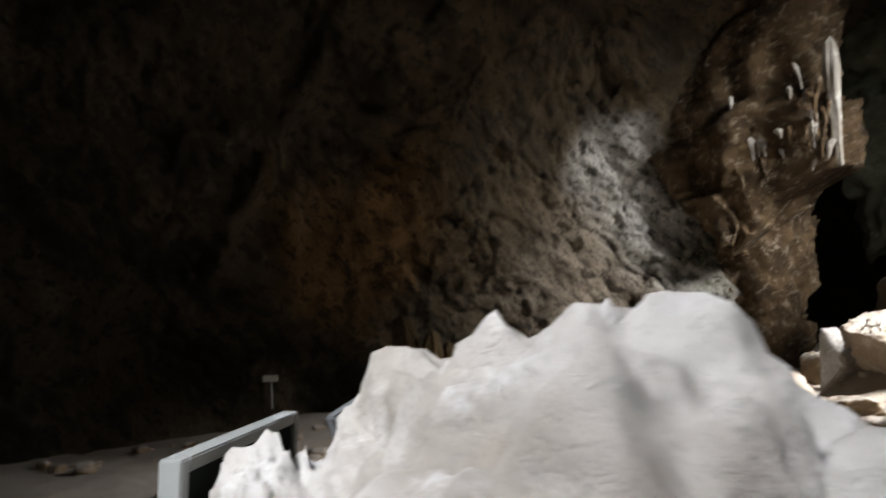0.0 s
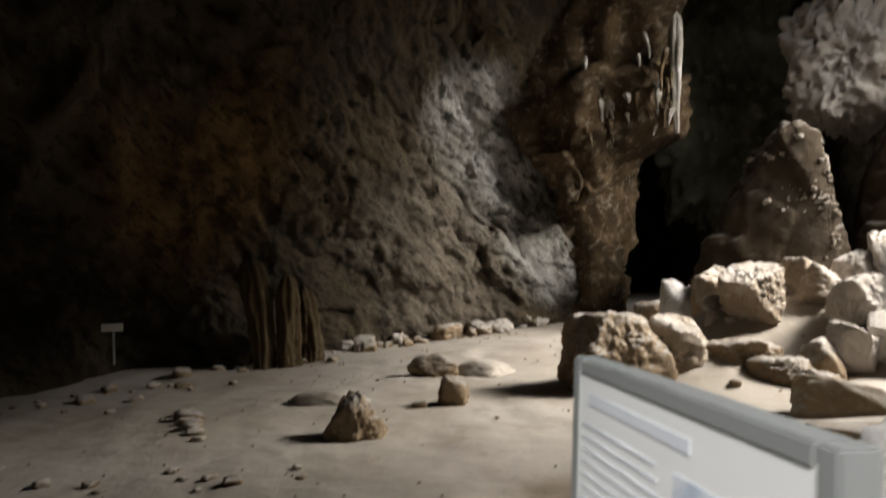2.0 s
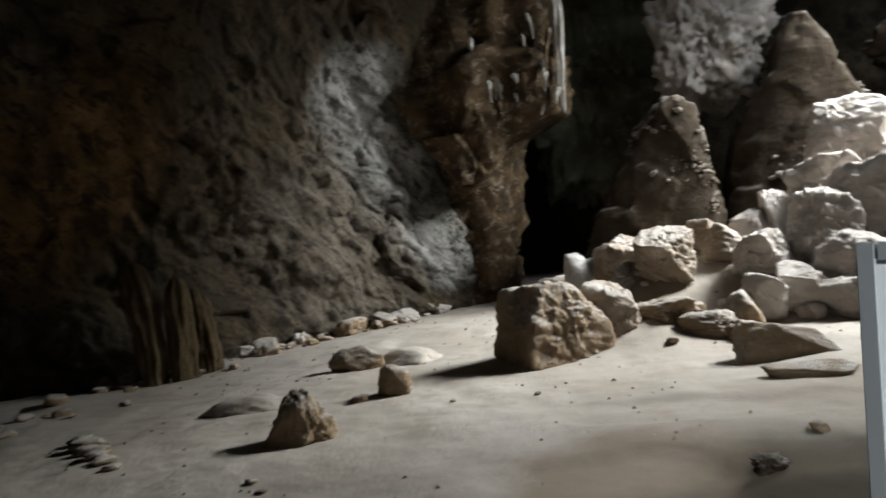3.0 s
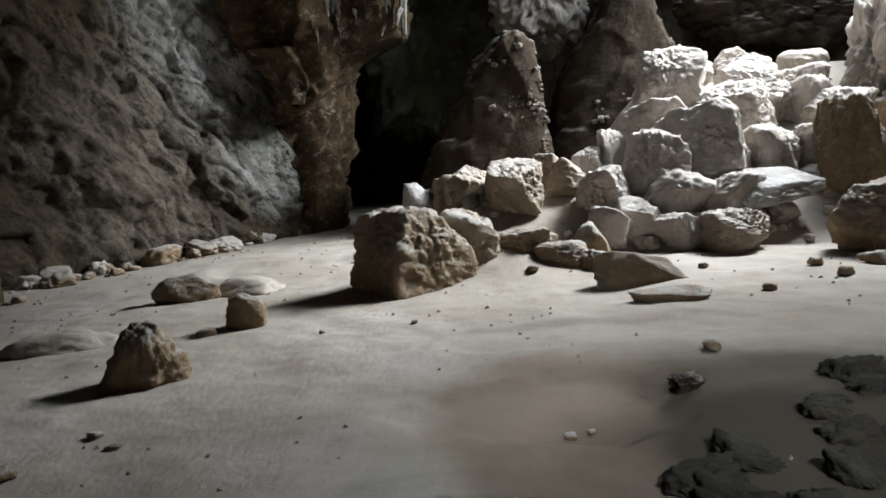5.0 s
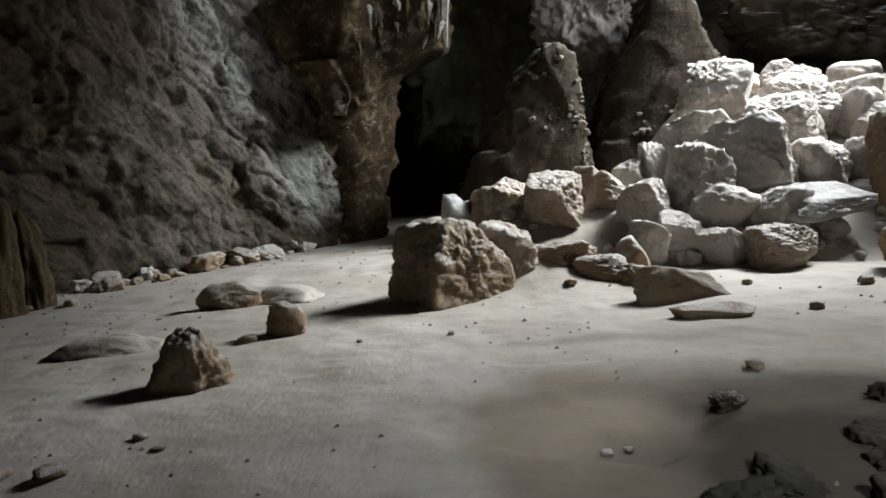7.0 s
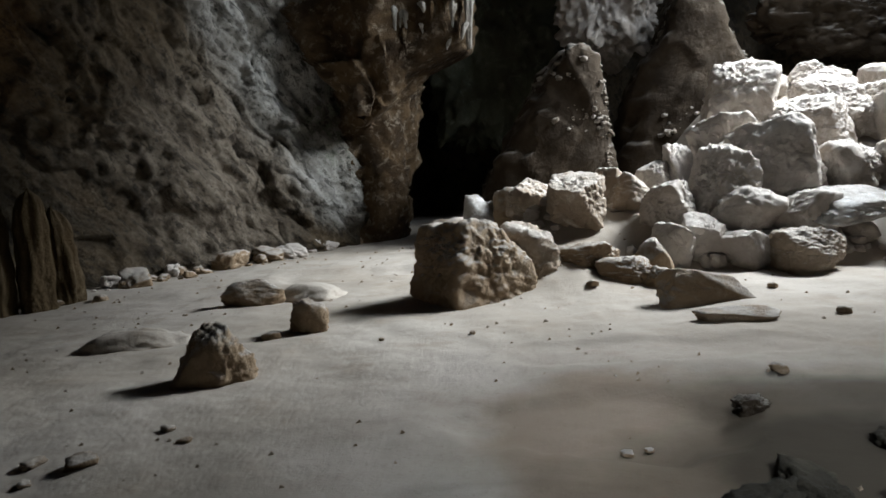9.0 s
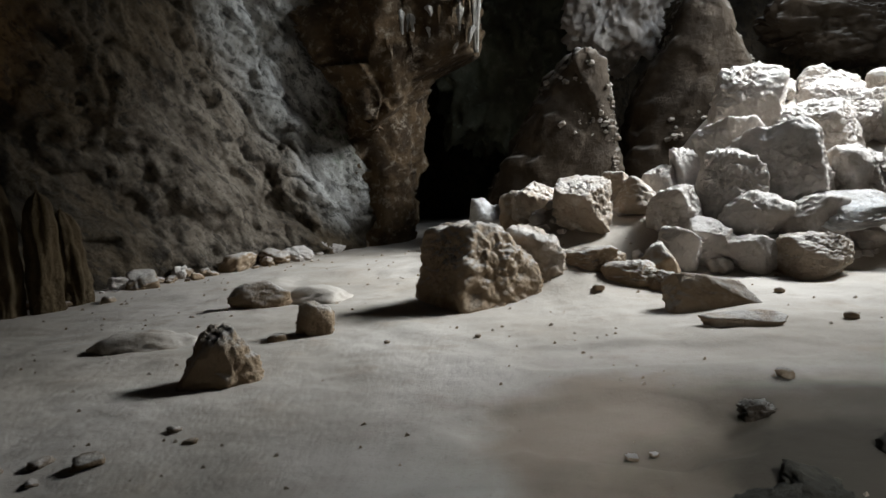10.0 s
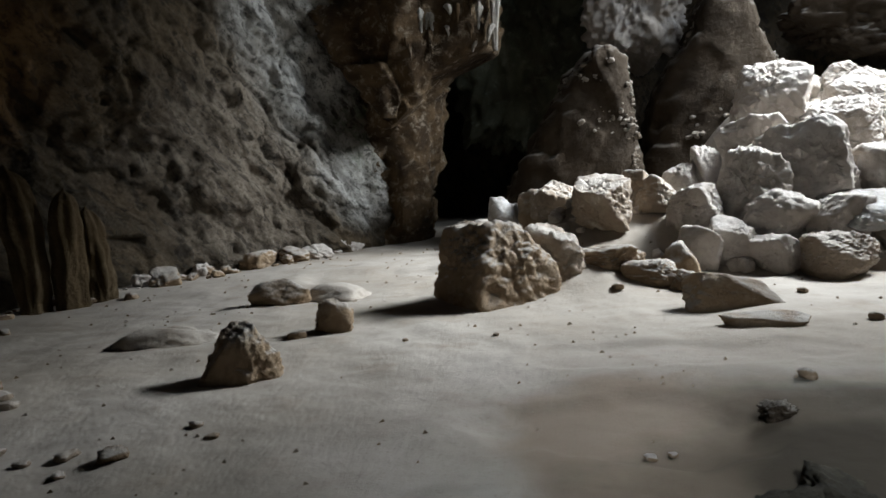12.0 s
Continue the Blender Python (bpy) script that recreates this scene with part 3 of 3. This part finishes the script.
# crumbling stones along the outcrop ridges, pale to carry the light on the crests
def ridge(parent, start, end, count, seed):
    rng = random.Random(seed)
    skin = [parent.matrix_world @ v.co for v in parent.data.vertices]
    for k in range(count):
        t = (k + rng.random()) / count
        d = 0.04 + 0.14 * rng.random() ** 2
        aim = Vector([start[a] + (end[a] - start[a]) * t + rng.gauss(0, 0.2) for a in range(3)])
        seat = min(skin, key=lambda p: (p - aim).length_squared)
        ob = new("ridge_stone", rock_mesh("ridge_stone", (d * 1.4, d, d * 0.8), seed * 50 + k, RIDGE, sub=3, rough=0.16))
        ob.parent = parent
        ob.matrix_parent_inverse = parent.matrix_world.inverted()
        ob.matrix_world = pose(seat.x, seat.y, seat.z - 0.4 * d, rng.uniform(-30, 30), rng.uniform(-30, 30), rng.uniform(0, 360))


RIDGE = rock_material("crumbling_grey_rock", (0.14, 0.11, 0.08), (0.30, 0.265, 0.225), (0.46, 0.43, 0.39))
bpy.context.view_layer.update()
ridge(outcrop_a, (1.9, 16.6, 4.2), (3.3, 16.9, 4.8), 60, 71)
ridge(outcrop_a, (3.4, 16.8, 4.7), (4.1, 16.5, 1.8), 110, 72)
ridge(outcrop_a, (3.8, 16.6, 2.9), (2.7, 16.4, 3.3), 26, 73)
ridge(outcrop_b, (5.6, 18.6, 5.6), (6.6, 18.8, 6.9), 50, 74)
ridge(outcrop_b, (6.8, 18.6, 6.7), (8.7, 18.0, 3.4), 120, 75)
ridge(outcrop_b, (5.4, 17.8, 2.9), (6.4, 17.8, 3.1), 18, 76)


# stones along the foot of the wall and small stones on the sand
for k in range(70):
    rng = random.Random(4000 + k)
    t = rng.random()
    x, y = (-7.6 + 2.2 * t, 11.8 + 4.0 * t) if k % 2 else (-5.5 + 1.5 * t, 15.9 + 4.0 * t)
    x, y = x + rng.uniform(-0.1, 0.9), y - rng.uniform(-0.3, 0.8)
    s = 0.09 + 0.75 * rng.random() ** 3
    rock("wall_foot_stone", x, y, (s * rng.uniform(0.9, 1.6), s, s * rng.uniform(0.5, 0.9)), 4100 + k, ROCK_BROWN if k % 3 else ROCK_PALE, "brownish stone at the foot of the cave wall" if k % 3 else "pale stone at the foot of the cave wall",
         (rng.uniform(-20, 20), rng.uniform(-20, 20), rng.uniform(0, 360)), 0.2, group="stones along the wall", sub=4 if s > 0.3 else 3, rough=0.13)
for k in range(44):
    rng = random.Random(6000 + k)
    y = rng.uniform(1.5, 11)
    x = -9.4 + 0.1 * y + 2.4 * rng.random() ** 2
    s = 0.1 + 0.35 * rng.random() ** 2
    rock("wall_foot_stone", x, y, (s * 1.3, s, s * 0.7), 6100 + k, ROCK_BROWN, "brown stone at the foot of the cave wall", (0, 0, rng.uniform(0, 360)), group="stones along the wall", sub=3)
CLUSTER = ((-4.55, 4.9, 0.5), (-4.3, 4.6, 0.35), (-3.65, 4.25, 0.3), (-3.95, 4.45, 0.42), (-4.9, 5.1, 0.4), (-3.4, 4.1, 0.22), (-1.72, 3.12, 0.26), (-2.08, 3.15, 0.2), (-1.45, 3.75, 0.16),
           (-1.22, 3.55, 0.13), (-2.3, 3.0, 0.14), (-2.7, 3.2, 0.2), (-3.2, 2.6, 0.22), (-3.7, 2.4, 0.26), (-2.9, 2.5, 0.16), (-4.3, 2.2, 0.25), (-4.8, 2.5, 0.2), (-1.95, 2.9, 0.13))
for k, (x, y, s) in enumerate(CLUSTER):
    rock("floor_stone", x, y, (s * 0.85, s * 0.7, s * 0.36), 7000 + k, ROCK_TAN if k % 3 else ROCK_BROWN, "small brown stone lying on the sand", (0, 0, 40 * k), 0.2, group="stones on the sand", sub=3, rough=0.12)
for k, (x, y, s) in enumerate(((1.85, 3.36, 0.07), (2.0, 3.4, 0.06), (2.3, 8.45, 0.16), (3.25, 4.55, 0.13), (5.86, 7.0, 0.17), (5.9, 7.7, 0.2), (6.6, 7.6, 0.3), (4.75, 6.6, 0.13), (4.6, 8.1, 0.12), (0.7, 6.4, 0.07), (-0.3, 6.2, 0.06), (1.0, 9.0, 0.16), (1.3, 9.3, 0.2), (0.95, 9.5, 0.14), (1.5, 8.9, 0.12))):
    rock("pebble", x, y, (s * 1.2, s, s * 0.7), 7200 + k, ROCK_BROWN, "small stone lying loose on the sand", (0, 0, 50 * k), 0.15, group="stones on the sand", sub=3, rough=0.1)


def gravel():
    """Countless crumbs of stone over the sand, joined in one mesh."""
    rng = random.Random(77)
    verts, faces = [], []
    for _ in range(900):
        x, y = rng.uniform(-6.5, 8.5), rng.uniform(1.6, 17)
        if fbm(x * 0.45, y * 0.45, 9.0) < rng.uniform(-0.25, 0.35):
            continue
        s = rng.uniform(0.006, 0.018) * (1 + 0.12 * y)
        z = ground_z(x, y)
        i = len(verts)
        for dx, dy, dz in ((1, 0, 0), (-0.5, 0.9, 0), (-0.6, -0.8, 0), (0.1, 0.1, 0.9), (-0.3, -0.2, -0.5)):
            verts.append((x + s * (dx + rng.uniform(-0.3, 0.3)), y + s * (dy + rng.uniform(-0.3, 0.3)), z + s * (dz + 0.15)))
        faces += [(i, i + 1, i + 3), (i + 1, i + 2, i + 3), (i + 2, i, i + 3), (i + 1, i, i + 4), (i + 2, i + 1, i + 4), (i, i + 2, i + 4)]
    return tagged(mesh_object("gravel", verts, faces, ROCK_BROWN, False), "scattered crumbs of stone over the sand", "gravel", kind="stuff")


gravel()


# flowstone columns and the stalactite
def fluted(name, x, y, z0, z1, r0, r1, seed, material, label, category, bend=0.0, flutes=9):
    """A dripstone body between two heights with flutes and bulges; r0 is the lower radius."""
    rows, around = 44, 40
    verts, faces = [], []
    for j in range(rows + 1):
        t = j / rows
        r = (r0 + (r1 - r0) * t) * math.sqrt(max(0.02, 1 - t ** 9))
        for i in range(around):
            a = 2 * math.pi * i / around
            k = 1 + 0.09 * math.sin(flutes * a + 2.2 * noise.noise(Vector((t * 3, seed, 0)))) + 0.12 * noise.noise(Vector((seed, 2.0, t * 9))) + 0.35 * noise.fractal(Vector((math.cos(a) * 1.3, math.sin(a) * 1.3 + seed, t * 2.4)), 0.9, 2, 3)
            verts.append((x + r * k * math.cos(a) + bend * t * t, y + r * k * math.sin(a), z0 + (z1 - z0) * t))
    for j in range(rows):
        for i in range(around):
            n = (i + 1) % around
            faces.append((j * around + i, j * around + n, (j + 1) * around + n, (j + 1) * around + i))
    top = len(verts)
    verts += [(x + bend, y, z1 + 0.3 * r1), (x, y, z0 - 0.3 * r0)]
    for i in range(around):
        n = (i + 1) % around
        faces += [(rows * around + i, rows * around + n, top), (n, i, top + 1)]
    return tagged(mesh_object(name, verts, faces, material), label, category)


FLOWSTONE = rock_material("ochre_flowstone", (0.07, 0.047, 0.022), (0.12, 0.084, 0.043), (0.17, 0.13, 0.078))
DRIPSTONE = rock_material("pale_dripstone", (0.24, 0.21, 0.17), (0.42, 0.40, 0.36), (0.60, 0.59, 0.56))
fluted("flowstone_column", -7.1, 9.65, -0.6, 1.84, 0.24, 0.27, 3, FLOWSTONE, "ochre flowstone column with a flat top", "flowstone column")
fluted("flowstone_column", -7.6, 9.35, -0.6, 2.25, 0.22, 0.34, 5, FLOWSTONE, "ochre flowstone column curving into the wall", "flowstone column", -0.35)
fluted("flowstone_column", -6.95, 10.25, -0.6, 1.5, 0.22, 0.26, 7, FLOWSTONE, "low brown flowstone column beside the wall", "flowstone column", -0.2)
fluted("stalactite", 0.22, 17.3, 5.3, 8.6, 0.06, 0.24, 11, DRIPSTONE, "pale stalactite hanging from the rock above", "stalactite", 0.12, flutes=5)
for k in range(46):
    rng = random.Random(330 + k)
    x = -2.7 + 3.0 * rng.random()
    z = 4.9 + 0.16 * (x + 2.7) + 2.2 * rng.random() ** 1.3
    fluted("stalactite", x, 16.85 + rng.uniform(0.0, 0.3), z, z + rng.uniform(0.25, 0.8), 0.02, rng.uniform(0.05, 0.15), 12 + k, DRIPSTONE if k % 2 else HANG,
           "short pale stalactite on the hanging rock" if k % 2 else "short brown stalactite on the hanging rock", "stalactite", rng.uniform(-0.15, 0.15), flutes=3)

# ---- information panels ----
FRAME = Nodes("grey_panel_frame").finish((0.24, 0.25, 0.245), 0.5)
BOARD = Nodes("white_panel_board").finish((0.80, 0.81, 0.80), 0.35)
BACKING = Nodes("dark_green_panel_back").finish((0.014, 0.019, 0.016), 0.9, None, 0.05)


def information_panel(x, y, z, turn, tilt, width, height, label, face=None, face_label="white printed board", rim=None):
    """Origin at the foot; the board faces local -y, its length along local x."""
    root, rim = new("information_panel"), rim or FRAME
    root.matrix_world = pose(x, y, z, 0, 0, turn)
    m = pose(0, 0, 1.05, -tilt, 0, 0)
    part("board", box(width - 0.08, 0.012, height - 0.08, m @ pose(0, -0.032, 0)), face or BOARD, root, face_label)
    part("backing", box(width - 0.02, 0.03, height - 0.02, m), BACKING, root)
    for sx in (-1, 1):
        part("frame_side", box(0.05, 0.085, height, m @ pose(sx * (width / 2 - 0.025), 0, 0), 0.006), rim, root)
        part("frame_rail", box(width - 0.1, 0.085, 0.05, m @ pose(0, 0, sx * (height / 2 - 0.025)), 0.006), rim, root)
        part("post", box(0.06, 0.06, 1.45, pose(sx * (width / 2 - 0.1), 0.06, 0.3), 0.005), FRAME, root)
    return tagged(root, label, "information panel")


def print_panel(root, width, height, tilt):
    """Unreadable lines of print, a pale picture and a heading bar on the board."""
    m = pose(0, 0, 1.05, -tilt, 0, 0)
    rng = random.Random(5)
    part("heading", box(width * 0.5, 0.002, 0.035, m @ pose(-width * 0.14, -0.0395, height * 0.36)), INK, root, "grey heading bar")
    part("picture", box(width * 0.34, 0.002, height * 0.34, m @ pose(width * 0.22, -0.0395, height * 0.10)), PICTURE, root, "faded blue picture")
    part("picture", box(width * 0.26, 0.002, height * 0.2, m @ pose(width * 0.24, -0.0395, -height * 0.26)), PICTURE, root, "faded blue picture")
    for k in range(13):
        w = width * rng.uniform(0.34, 0.44)
        part("text_line", box(w, 0.002, 0.008, m @ pose(-width * 0.43 + w / 2, -0.0395, height * (0.26 - 0.046 * k))), INK, root)


INK = Nodes("faded_grey_print").finish((0.66, 0.69, 0.73), 0.5)
pic = Nodes("faded_blue_picture")
PICTURE = pic.finish(pic.mix(pic.band(pic.noise(9, 6), 0.35, 0.65), (0.42, 0.50, 0.60), (0.72, 0.74, 0.76)), 0.4)
panel = information_panel(2.95, 0.30, 0.306, -49, 4, 1.04, 0.8, "white information panel with faded print in a grey metal frame")
print_panel(panel, 1.04, 0.8, 4)
# board face takes the dark backing material to stand for shade between the boulders
information_panel(3.69, 0.52, 0.80, 5, 70, 0.32, 0.26, "askew dark information panel in a grey frame between white boulders", BACKING, "board coloured dark for the shade it lies in", Nodes("dull_metal_rim").finish((0.09, 0.095, 0.1), 0.5))

# small marker plates
PLATE = Nodes("white_plate").finish((0.62, 0.60, 0.52), 0.6)
YELLOW = Nodes("yellow_plate").finish((0.72, 0.62, 0.22), 0.6)


def marker(name, x, y, z, w, h, plate_material, label):
    root = new(name)
    root.matrix_world = pose(x, y, z, 0, 0, 35)
    part("plate", box(w, 0.02, h, pose(0, 0, 0), 0.004), plate_material, root)
    part("stake", box(0.03, 0.03, 0.6, pose(0, 0.03, -0.28), 0.004), FRAME, root)
    return tagged(root, label, "marker")


marker("marker_plate", -6.17, 4.8, 1.19, 0.32, 0.12, PLATE, "small pale plate on a stake before the dark wall")
marker("yellow_marker", -4.9, 16.3, 0.37, 0.2, 0.16, YELLOW, "small yellow plate on a stake among the wall stones")
